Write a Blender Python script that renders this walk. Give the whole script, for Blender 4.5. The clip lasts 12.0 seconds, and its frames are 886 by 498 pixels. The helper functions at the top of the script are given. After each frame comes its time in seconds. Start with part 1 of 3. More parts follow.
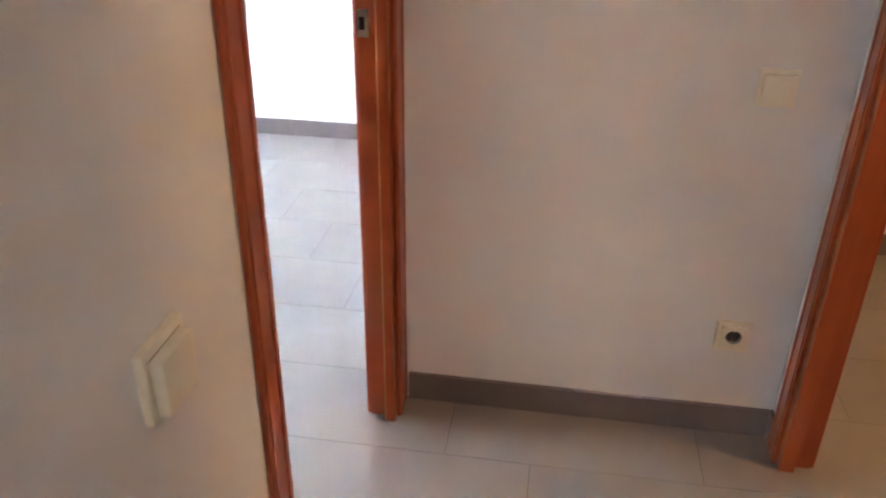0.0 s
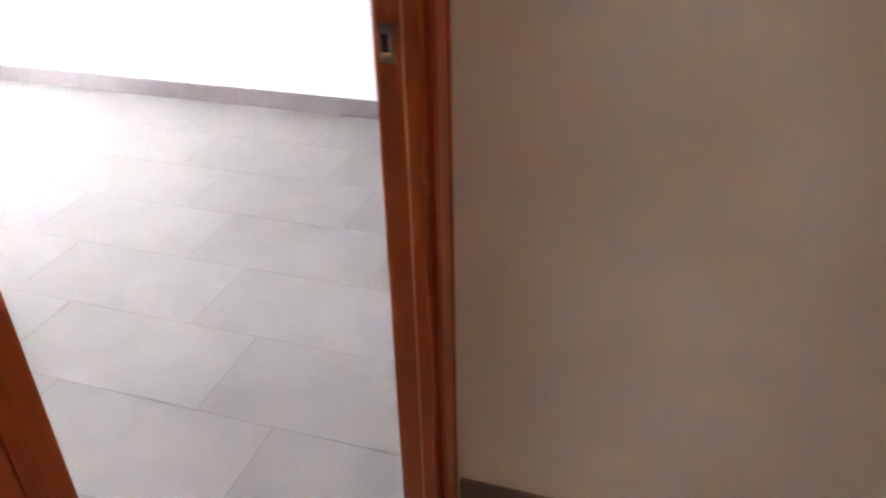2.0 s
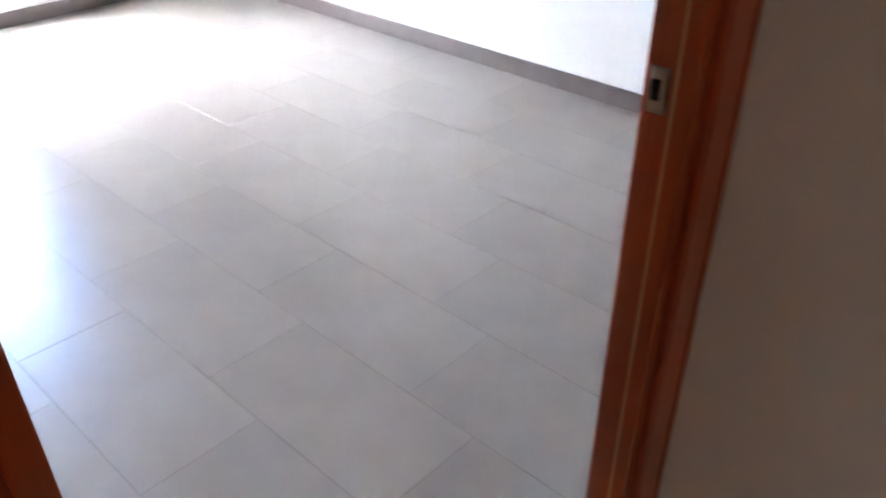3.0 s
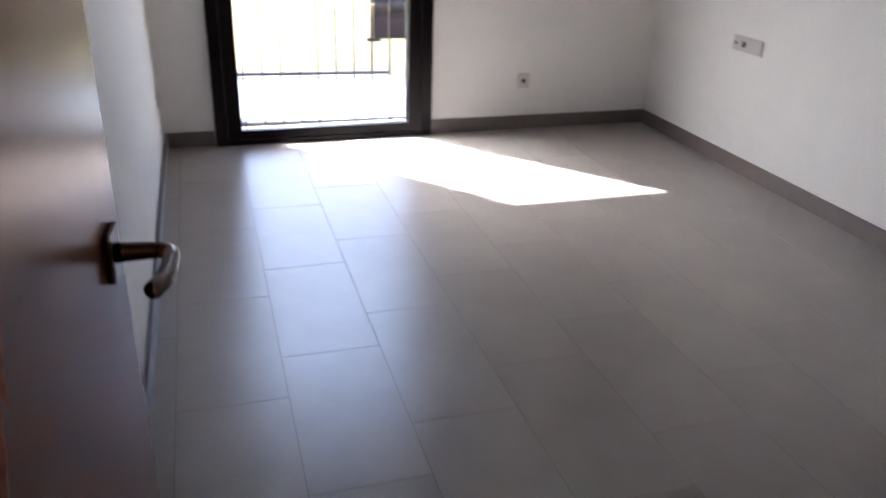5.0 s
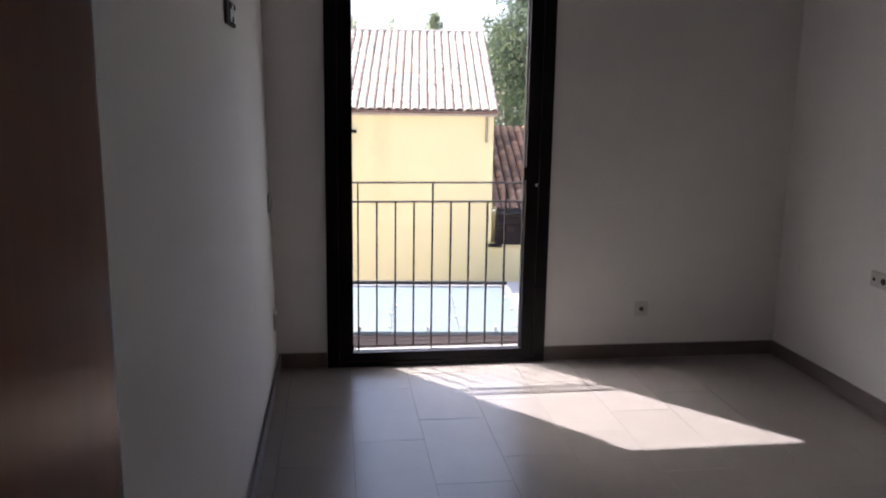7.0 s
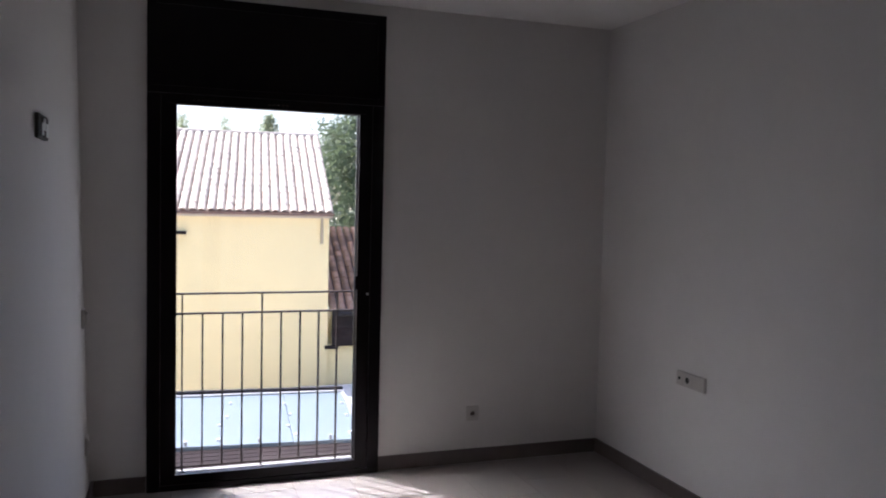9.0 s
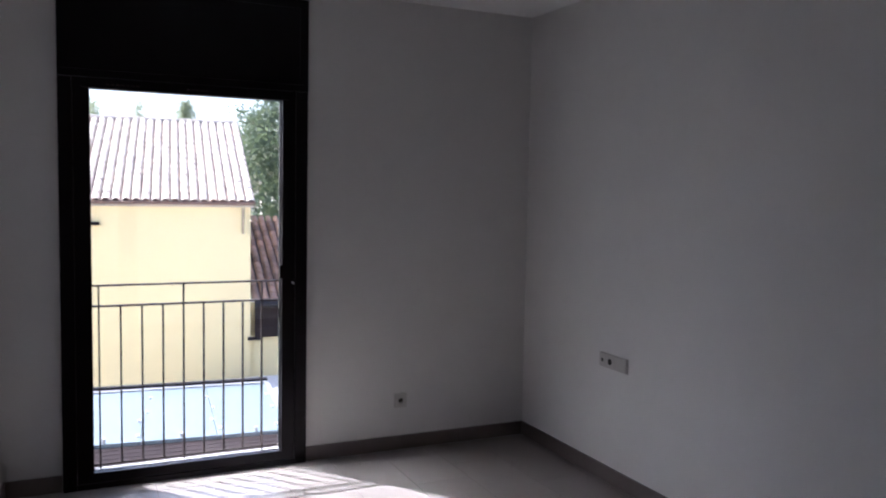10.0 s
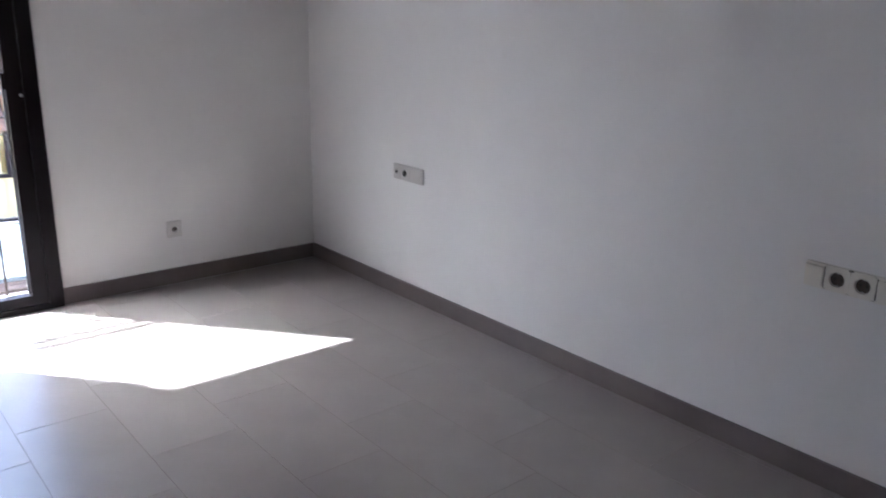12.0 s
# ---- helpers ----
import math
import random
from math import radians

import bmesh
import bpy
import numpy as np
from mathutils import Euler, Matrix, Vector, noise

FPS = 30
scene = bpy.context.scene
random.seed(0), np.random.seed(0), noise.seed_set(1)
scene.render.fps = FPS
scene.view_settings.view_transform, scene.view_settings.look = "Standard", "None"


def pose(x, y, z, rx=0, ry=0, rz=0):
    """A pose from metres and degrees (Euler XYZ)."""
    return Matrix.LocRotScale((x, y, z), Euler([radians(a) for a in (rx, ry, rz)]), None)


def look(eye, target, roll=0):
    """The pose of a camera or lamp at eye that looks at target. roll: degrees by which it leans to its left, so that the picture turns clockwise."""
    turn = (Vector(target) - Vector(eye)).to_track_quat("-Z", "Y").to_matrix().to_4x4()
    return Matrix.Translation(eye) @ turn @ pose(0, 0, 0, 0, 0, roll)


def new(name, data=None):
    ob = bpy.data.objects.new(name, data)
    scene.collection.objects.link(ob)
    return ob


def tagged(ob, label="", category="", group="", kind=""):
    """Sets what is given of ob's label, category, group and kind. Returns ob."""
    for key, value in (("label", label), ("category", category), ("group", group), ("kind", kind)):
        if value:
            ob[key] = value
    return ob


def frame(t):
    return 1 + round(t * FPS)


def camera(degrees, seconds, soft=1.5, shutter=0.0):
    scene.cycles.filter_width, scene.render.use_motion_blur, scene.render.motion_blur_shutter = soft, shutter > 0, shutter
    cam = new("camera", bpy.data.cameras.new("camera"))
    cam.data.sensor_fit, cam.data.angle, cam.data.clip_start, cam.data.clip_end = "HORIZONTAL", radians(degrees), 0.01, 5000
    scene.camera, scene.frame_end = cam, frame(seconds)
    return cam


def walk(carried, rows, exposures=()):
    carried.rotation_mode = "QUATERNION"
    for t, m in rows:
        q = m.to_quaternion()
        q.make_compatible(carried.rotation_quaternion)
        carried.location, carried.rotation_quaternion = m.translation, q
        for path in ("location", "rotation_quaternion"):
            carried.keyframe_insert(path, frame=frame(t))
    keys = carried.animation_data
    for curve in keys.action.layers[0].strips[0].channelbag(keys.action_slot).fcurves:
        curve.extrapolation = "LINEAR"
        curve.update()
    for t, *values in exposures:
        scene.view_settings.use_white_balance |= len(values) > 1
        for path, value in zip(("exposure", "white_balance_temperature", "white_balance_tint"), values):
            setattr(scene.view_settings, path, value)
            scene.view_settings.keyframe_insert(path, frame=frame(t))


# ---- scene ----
cam = camera(58.3, 12.0, soft=1.9, shutter=0.4)
PATH = [
    (0, (-0.78, 0.487, 1.313), (0.972, 0.755, 0.387), 0.8),
    (0.5, (-0.63, 0.496, 1.318), (1.138, 0.656, 0.396), 0.3),
    (1, (-0.48, 0.497, 1.305), (1.258, 0.686, 0.335), -1.2),
    (1.5, (-0.374, 0.498, 1.303), (1.32, 0.763, 0.273), -2.8),
    (2, (-0.204, 0.493, 1.297), (1.416, 1.032, 0.255), -1.4),
    (2.5, (-0.093, 0.449, 1.31), (1.365, 1.326, 0.257), -0.0),
    (3, (-0.004, 0.49, 1.317), (1.216, 1.639, 0.225), -0.3),
    (3.2, (0.018, 0.514, 1.315), (1.139, 1.763, 0.228), -0.8),
    (4.8, (0.205, 0.84, 1.261), (0.837, 2.53, 0.399), 1.6),
    (5, (0.227, 0.867, 1.273), (0.761, 2.607, 0.444), 1.7),
    (5.5, (0.258, 0.916, 1.297), (0.587, 2.749, 0.566), 1.2),
    (6, (0.29, 0.95, 1.332), (0.542, 2.831, 0.701), 0.7),
    (6.5, (0.322, 1.008, 1.353), (0.553, 2.936, 0.875), 0.8),
    (6.7, (0.3, 1.013, 1.376), (0.54, 2.951, 0.942), 0.8),
    (8.3, (0.357, 0.992, 1.454), (0.851, 2.921, 1.266), 1.1),
    (8.5, (0.346, 0.989, 1.464), (0.892, 2.904, 1.284), 1.3),
    (9, (0.335, 0.985, 1.466), (0.996, 2.869, 1.345), 1.4),
    (9.5, (0.326, 0.995, 1.473), (1.081, 2.843, 1.358), 1.3),
    (10, (0.324, 0.992, 1.458), (1.162, 2.802, 1.312), 1.1),
    (10.5, (0.354, 1.035, 1.408), (1.293, 2.778, 1.122), 1.7),
    (11, (0.44, 1.11, 1.338), (1.445, 2.792, 0.938), 1.0),
    (11.5, (0.466, 1.21, 1.365), (1.611, 2.77, 0.861), 2.1),
    (12, (0.528, 1.289, 1.328), (1.766, 2.755, 0.765), 1.3),
]
EXPOSURES = [(0, 7.1, 5250, 11), (0.8, 7.03, 5850, 14), (1.5, 6.8, 6050, 15), (2.5, 5.88, 5400, 12), (3.2, 5.45, 5500, 12), (4.8, 3.68, 5850, 15), (5.5, 2.78, 6000, 17), (6.5, 1.92, 6120, 19), (8.5, 1.55, 5950, 20), (9.5, 1.63, 5600, 19), (10.5, 1.95, 5500, 18), (11, 2.22, 5550, 16), (12, 3.12, 5500, 16)]
walk(cam, [(t, look(eye, target, roll)) for t, eye, target, roll in PATH], EXPOSURES)

# ---- light ----
SUN_DIR = Vector((-0.65, 0.755, 1.213)).normalized()   # towards the sun
sun = new("sun", bpy.data.lights.new("sun", "SUN"))
sun.data.energy, sun.data.angle, sun.data.color = 5.0, radians(0.5), (1.0, 0.975, 0.90)
sun.matrix_world = look((-6, 7, 12), Vector((-6, 7, 12)) - SUN_DIR)
world = bpy.data.worlds.new("sky")
scene.world = world
world.use_nodes = True
sky = world.node_tree.nodes.new("ShaderNodeTexSky")
sky.sky_type, sky.sun_disc = "NISHITA", False
sky.sun_elevation = math.asin(SUN_DIR.z)
sky.sun_rotation = math.atan2(SUN_DIR.x, SUN_DIR.y)
sky.air_density, sky.dust_density = 1.0, 2.5
bg = world.node_tree.nodes["Background"]
bg.inputs["Strength"].default_value = 0.15
world.node_tree.links.new(sky.outputs[0], bg.inputs[0])


# ---- materials ----
def mat(name, color, rough=0.5, metal=0.0, var=0.06, scale=8.0, bump=0.0, bscale=60.0, coat=0.0, spec=0.5, rand=0.0, stain=0.0):
    """A surface with colour variation at two scales, fine relief, and some change from piece to piece."""
    m = bpy.data.materials.new(name)
    m.use_nodes = True
    n, l = m.node_tree.nodes, m.node_tree.links
    b = n["Principled BSDF"]
    b.inputs["Roughness"].default_value, b.inputs["Metallic"].default_value = rough, metal
    b.inputs["Coat Weight"].default_value, b.inputs["Specular IOR Level"].default_value = coat, spec
    b.inputs["Coat Roughness"].default_value = 0.12
    tc = n.new("ShaderNodeTexCoord")
    def noise_at(sc, detail=4):
        t = n.new("ShaderNodeTexNoise")
        t.inputs["Scale"].default_value, t.inputs["Detail"].default_value = sc, detail
        l.new(tc.outputs["Object"], t.inputs["Vector"])
        return t
    big, fine = noise_at(scale * 0.18), noise_at(scale)
    add = n.new("ShaderNodeMath")
    add.operation = "ADD"
    l.new(big.outputs["Fac"], add.inputs[0]), l.new(fine.outputs["Fac"], add.inputs[1])
    mr = n.new("ShaderNodeMapRange")
    mr.inputs["From Min"].default_value, mr.inputs["From Max"].default_value = 0.7, 1.3
    mr.inputs["To Min"].default_value, mr.inputs["To Max"].default_value = 1 - var, 1 + var
    l.new(add.outputs[0], mr.inputs["Value"])
    last = mr.outputs["Result"]
    if rand:
        oi = n.new("ShaderNodeObjectInfo")
        r = n.new("ShaderNodeMapRange")
        r.inputs["To Min"].default_value, r.inputs["To Max"].default_value = 1 - rand, 1 + rand
        l.new(oi.outputs["Random"], r.inputs["Value"])
        mu = n.new("ShaderNodeMath")
        mu.operation = "MULTIPLY"
        l.new(last, mu.inputs[0]), l.new(r.outputs["Result"], mu.inputs[1])
        last = mu.outputs[0]
    vm = n.new("ShaderNodeVectorMath")
    vm.operation = "SCALE"
    vm.inputs[0].default_value = color
    l.new(last, vm.inputs["Scale"])
    l.new(vm.outputs[0], b.inputs["Base Color"])
    rr = n.new("ShaderNodeMapRange")
    rr.inputs["To Min"].default_value, rr.inputs["To Max"].default_value = rough * 0.85, min(1, rough * 1.15)
    l.new(fine.outputs["Fac"], rr.inputs["Value"]), l.new(rr.outputs["Result"], b.inputs["Roughness"])
    if bump:
        bn, bp = noise_at(bscale, 6), n.new("ShaderNodeBump")
        bp.inputs["Strength"].default_value, bp.inputs["Distance"].default_value = bump, 0.004
        l.new(bn.outputs["Fac"], bp.inputs["Height"]), l.new(bp.outputs["Normal"], b.inputs["Normal"])
    return m


def wood_mat(name, dark, light, rough=0.3, axis="Z", coat=0.4, coat_rough=0.2, relief=0.12):
    """Varnished wood with long grain."""
    m = bpy.data.materials.new(name)
    m.use_nodes = True
    n, l = m.node_tree.nodes, m.node_tree.links
    b = n["Principled BSDF"]
    b.inputs["Coat Weight"].default_value, b.inputs["Coat Roughness"].default_value = coat, coat_rough
    tc, mp = n.new("ShaderNodeTexCoord"), n.new("ShaderNodeMapping")
    s = {"Z": (38, 38, 1.6), "X": (1.6, 38, 38), "Y": (38, 1.6, 38)}[axis]
    mp.inputs["Scale"].default_value = s
    l.new(tc.outputs["Object"], mp.inputs["Vector"])
    t = n.new("ShaderNodeTexNoise")
    t.inputs["Scale"].default_value, t.inputs["Detail"].default_value, t.inputs["Distortion"].default_value = 1.0, 6, 0.6
    l.new(mp.outputs[0], t.inputs["Vector"])
    cr = n.new("ShaderNodeValToRGB")
    cr.color_ramp.elements[0].position, cr.color_ramp.elements[1].position = 0.3, 0.7
    cr.color_ramp.elements[0].color, cr.color_ramp.elements[1].color = (*dark, 1), (*light, 1)
    l.new(t.outputs["Fac"], cr.inputs["Fac"]), l.new(cr.outputs["Color"], b.inputs["Base Color"])
    rr = n.new("ShaderNodeMapRange")
    rr.inputs["To Min"].default_value, rr.inputs["To Max"].default_value = (rough * 0.8, rough * 1.25) if relief else (rough, rough)
    l.new(t.outputs["Fac"], rr.inputs["Value"]), l.new(rr.outputs["Result"], b.inputs["Roughness"])
    bp = n.new("ShaderNodeBump")
    bp.inputs["Strength"].default_value, bp.inputs["Distance"].default_value = relief, 0.002
    l.new(t.outputs["Fac"], bp.inputs["Height"])
    if relief:
        l.new(bp.outputs["Normal"], b.inputs["Normal"])
    return m


PLASTER = mat("wall_paint", (0.69, 0.672, 0.648), 0.75, var=0.025, scale=6, bump=0.10, bscale=90, spec=0.3)
CEIL = mat("ceiling_paint", (0.80, 0.79, 0.77), 0.8, var=0.02, scale=5, bump=0.06, bscale=80, spec=0.3)
TILE = mat("porcelain_tile", (0.208, 0.183, 0.166), 0.312, var=0.09, scale=7, bump=0.10, bscale=22, rand=0.012, spec=1.0)
GROUT = mat("grout", (0.168, 0.147, 0.133), 0.9, var=0.1, scale=30, spec=0.06)
SKIRT = mat("skirting_tile", (0.145, 0.118, 0.110), 0.4, var=0.1, scale=10, bump=0.1, bscale=40)
WOOD = wood_mat("orange_varnished_wood", (0.25, 0.046, 0.010), (0.32, 0.064, 0.015), coat=0.25)
LEAFWOOD = wood_mat("brown_varnished_veneer", (0.125, 0.036, 0.011), (0.145, 0.042, 0.013), 0.235, coat=0.0, relief=0.0)
lw = LEAFWOOD.node_tree.nodes["Principled BSDF"]
lw.inputs["Specular Tint"].default_value, lw.inputs["Specular IOR Level"].default_value = (1.0, 0.42, 0.12, 1), 0.3
FRAME = mat("dark_lacquered_frame", (0.004, 0.002, 0.0032), 0.34, var=0.1, scale=10, spec=0.16)
RUBBER = mat("black_gasket", (0.01, 0.01, 0.01), 0.6)
STEEL = mat("brushed_steel", (0.5, 0.48, 0.46), 0.34, metal=1.0, var=0.05)
BRONZE = mat("satin_handle_metal", (0.13, 0.10, 0.095), 0.22, metal=1.0, var=0.05)
DARKHOLE = mat("dark_hollow", (0.012, 0.011, 0.01), 0.7)
# dark brown well floors, much darker than the plates
WELL = mat("dark_socket_well", (0.065, 0.048, 0.038), 0.5)
DULLPL = mat("dull_grey_plastic", (0.47, 0.445, 0.415), 0.45, var=0.03, scale=20)
BEIGEPL = mat("beige_grey_plastic", (0.66, 0.62, 0.54), 0.4, var=0.03, scale=20)
IVORY = mat("ivory_plastic", (0.74, 0.67, 0.52), 0.35, var=0.02, scale=20)
TAN2 = mat("pipe_tan_and_gap_shade", (0.42, 0.34, 0.22), 0.6)
TAN = mat("tan_rubber", (0.42, 0.22, 0.10), 0.5)
GREYPL = mat("pale_grey_plastic", (0.55, 0.53, 0.50), 0.4, var=0.03, scale=20)
WHITEPL = mat("white_plastic", (0.75, 0.75, 0.73), 0.35, var=0.02)
RAILM = mat("brown_painted_iron", (0.028, 0.018, 0.015), 0.7, var=0.1, scale=30, spec=0.2)
SILLST = mat("pale_stone_sill", (0.55, 0.53, 0.50), 0.6, var=0.08, scale=14, bump=0.1)
RENDERW = mat("outside_render", (0.62, 0.57, 0.48), 0.85, var=0.05, scale=5, bump=0.2)
YELLOW = mat("yellow_render", (0.97, 0.80, 0.44), 0.85, var=0.05, scale=3, bump=0.2, bscale=40)
TERRA = mat("pale_terracotta", (0.60, 0.505, 0.405), 0.8, var=0.12, scale=5, bump=0.2, rand=0.07)
# roof bed of the outbuilding: shade in the tile gaps put into the colour
DARKCH = mat("shaded_gap_channel", (0.05, 0.03, 0.025), 0.9)
TERRAD = mat("old_brown_terracotta", (0.38, 0.22, 0.14), 0.85, var=0.4, scale=5, bump=0.2, rand=0.45)
# terracotta darkened to carry the shade in the channels between barrel tiles
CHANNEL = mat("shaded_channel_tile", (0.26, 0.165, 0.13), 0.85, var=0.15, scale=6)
BOARD = mat("weathered_brown_board", (0.028, 0.020, 0.019), 0.9, var=0.25, scale=9, bump=0.25, rand=0.2, spec=0.12)
BLUE = mat("pale_blue_sheet", (0.185, 0.225, 0.245), 0.35, var=0.06, scale=3, bump=0.05)
GUTTER = mat("dark_metal_gutter", (0.02, 0.016, 0.016), 0.8, var=0.1)
FLASH = mat("white_flashing", (0.32, 0.315, 0.31), 0.5, var=0.05)
# near-black brown: painted eave shade, also dark parts elsewhere
NEARBLACK = mat("eave_shade_and_dark_parts", (0.028, 0.019, 0.017), 0.85, var=0.25, spec=0.2)
GROUND = mat("dry_ground", (0.55, 0.49, 0.39), 0.95, var=0.25, scale=0.8, bump=0.3)
BARK = mat("bark", (0.12, 0.09, 0.07), 0.9, var=0.3, scale=10, bump=0.4)
LEAF = mat("leaf_green", (0.075, 0.115, 0.080), 0.75, var=0.3, scale=1.2, spec=0.15)
def let_light_through(m, color, amount):
    n, l = m.node_tree.nodes, m.node_tree.links
    tb, mx = n.new("ShaderNodeBsdfTranslucent"), n.new("ShaderNodeMixShader")
    tb.inputs["Color"].default_value, mx.inputs["Fac"].default_value = (*color, 1), amount
    l.new(n["Principled BSDF"].outputs[0], mx.inputs[1]), l.new(tb.outputs[0], mx.inputs[2])
    l.new(mx.outputs[0], n["Material Output"].inputs["Surface"])


# far backlit leaves: glare of the bright sky put into a paler colour
PALELEAF = mat("backlit_pale_leaf", (0.20, 0.24, 0.15), 0.8, var=0.2, scale=1.2, spec=0.1)
let_light_through(LEAF, (0.16, 0.20, 0.10), 0.45)
let_light_through(PALELEAF, (0.34, 0.38, 0.24), 0.6)
GLASS = bpy.data.materials.new("window_glass")
GLASS.use_nodes = True
gb = GLASS.node_tree.nodes["Principled BSDF"]
gb.inputs["Transmission Weight"].default_value, gb.inputs["Roughness"].default_value, gb.inputs["IOR"].default_value = 1.0, 0.0, 1.45
# glow for the two lamp globes, both out of view
BULB = bpy.data.materials.new("unseen_lamp_glass")
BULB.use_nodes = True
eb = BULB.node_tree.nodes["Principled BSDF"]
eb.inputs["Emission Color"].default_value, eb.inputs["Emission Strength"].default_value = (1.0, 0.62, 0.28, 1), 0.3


# ---- mesh helpers ----
def mesh_of(name, bm, material, smooth=False):
    me = bpy.data.meshes.new(name)
    bmesh.ops.recalc_face_normals(bm, faces=bm.faces)
    bm.to_mesh(me)
    bm.free()
    me.materials.append(material)
    if smooth:
        me.polygons.foreach_set("use_smooth", [True] * len(me.polygons))
    return me


def part(name, bm, material, parent=None, label="", smooth=False):
    ob = new(name, mesh_of(name, bm, material, smooth))
    ob.parent = parent
    return tagged(ob, label)


def thing(name, label, category, loc=(0, 0, 0), rz=0.0, group="", kind=""):
    ob = new(name)
    ob.matrix_world = Matrix.Translation(loc) @ Matrix.Rotation(radians(rz), 4, "Z")
    return tagged(ob, label, category, group, kind)


def box(bm, x0, x1, y0, y1, z0, z1, bevel=0.0, segs=2):
    vs = [bm.verts.new((x, y, z)) for x in (x0, x1) for y in (y0, y1) for z in (z0, z1)]
    fs = [bm.faces.new([vs[i] for i in f]) for f in ((0, 1, 3, 2), (4, 6, 7, 5), (0, 4, 5, 1), (2, 3, 7, 6), (0, 2, 6, 4), (1, 5, 7, 3))]
    if bevel:
        es = list({e for f in fs for e in f.edges})
        bmesh.ops.bevel(bm, geom=es, offset=bevel, segments=segs, profile=0.7, affect="EDGES")
    return bm


def B(x0, x1, y0, y1, z0, z1, bevel=0.0):
    return box(bmesh.new(), x0, x1, y0, y1, z0, z1, bevel)


def cyl(bm, p, q, r0, r1=None, seg=12, caps=True):
    p, q = Vector(p), Vector(q)
    r1 = r0 if r1 is None else r1
    m = Matrix.Translation((p + q) / 2) @ (q - p).to_track_quat("Z", "Y").to_matrix().to_4x4()
    bmesh.ops.create_cone(bm, cap_ends=caps, segments=seg, radius1=r0, radius2=r1, depth=(q - p).length, matrix=m)
    return bm


def holed(bm, axis, a0, a1, b0, b1, t0, t1, hole):
    """A wall slab in the plane of axis ('x': it faces x) with one opening through it; a runs along it, b is height."""
    ha0, ha1, hb0, hb1 = hole
    for c0, c1, d0, d1 in ((a0, ha0, b0, b1), (ha1, a1, b0, b1), (ha0, ha1, b0, hb0), (ha0, ha1, hb1, b1)):
        if c1 - c0 > 1e-4 and d1 - d0 > 1e-4:
            if axis == "x":
                box(bm, t0, t1, c0, c1, d0, d1)
            else:
                box(bm, c0, c1, t0, t1, d0, d1)
    return bm


def sweep(bm, pts, rad, steps=5, seg=14):
    """A round bar of changing thickness along a smooth curve through the points."""
    P = [Vector(p) for p in pts]
    path = []
    for i in range(len(P) - 1):
        a, b, c, d = P[max(i - 1, 0)], P[i], P[i + 1], P[min(i + 2, len(P) - 1)]
        for k in range(steps):
            t = k / steps
            q = 0.5 * ((2 * b) + (c - a) * t + (2 * a - 5 * b + 4 * c - d) * t * t + (3 * b - a - 3 * c + d) * t ** 3)
            path.append((q, rad[i] + (rad[i + 1] - rad[i]) * t))
    path.append((P[-1], rad[-1])), path.append((P[-1] + (P[-1] - P[-2]).normalized() * rad[-1] * 0.6, rad[-1] * 0.6))
    rings = []
    for k, (q, r) in enumerate(path):
        d = (path[min(k + 1, len(path) - 1)][0] - path[max(k - 1, 0)][0]).normalized()
        u = d.cross(Vector((0, 0, 1))).normalized()
        w = u.cross(d)
        rings.append([bm.verts.new(q + (u * math.cos(6.28319 * j / seg) + w * math.sin(6.28319 * j / seg)) * r) for j in range(seg)])
    for a, b in zip(rings, rings[1:]):
        for j in range(seg):
            bm.faces.new((a[j], a[(j + 1) % seg], b[(j + 1) % seg], b[j]))
    bm.faces.new(rings[0][::-1]), bm.faces.new(rings[-1])


# ---- the measures of the place ----
W, L, H = 2.762, 5.072, 2.475          # room: right wall, window wall, ceiling
YR, YC = 0.903, 0.838                    # door wall: room face, hall face
XE, YO = 0.865, -0.083                  # hall: end wall, wall opposite
DX0, DX1, DH = 0.042, 0.776, 2.05     # door opening


def structure(name, bm, material, label, category="wall"):
    ob = part(name, bm, material)
    return tagged(ob, label, category, "", "structure")


# ---- walls, floor bed, ceilings ----
structure("wall_window", holed(bmesh.new(), "y", -0.10, W + 0.12, -0.2, H + 0.15, L, 5.30, (0.30, 1.375, 0.0, 2.30)), PLASTER, "white painted plaster wall round the balcony door")
structure("wall_east", B(W, W + 0.12, -2.6, L, -0.2, H + 0.15), PLASTER, "white painted plaster wall with sockets")
LEAN = 0.024                            # the west wall stands slightly out of plumb
bm = B(-0.12, 0.0, YR, L, -0.2, H + 0.15)
for v in bm.verts:
    v.co.x -= LEAN * max(v.co.z, 0.0)
structure("wall_west", bm, PLASTER, "white painted plaster wall beside the open door")
structure("wall_door", holed(bmesh.new(), "y", -4.2, W, -0.2, H + 0.15, YC, YR, (DX0 - 0.03, DX1 + 0.03, -0.2, DH + 0.03)), PLASTER, "cream painted wall between the hall and the room")
structure("wall_hall_end", B(XE, XE + 0.10, YO, YC, -0.2, H + 0.15), PLASTER, "cream painted end wall of the hall with a switch and a socket")
structure("wall_opposite", holed(bmesh.new(), "y", -4.2, W, -0.2, H + 0.15, -0.157, YO, (-0.03, 0.785, -0.2, DH + 0.03)), PLASTER, "cream painted hall wall with a second doorway")
structure("wall_second_room_far", B(-4.2, W, -2.6, -2.5, -0.2, H + 0.15), PLASTER, "plain wall that closes the second room")
structure("wall_second_room_side", B(1.95, 2.05, -2.5, -0.157, -0.2, H + 0.15), PLASTER, "plain wall of the dim second room")
structure("wall_second_room_west", B(-1.3, -1.2, -2.5, -0.157, -0.2, H + 0.15), PLASTER, "plain wall of the dim second room")
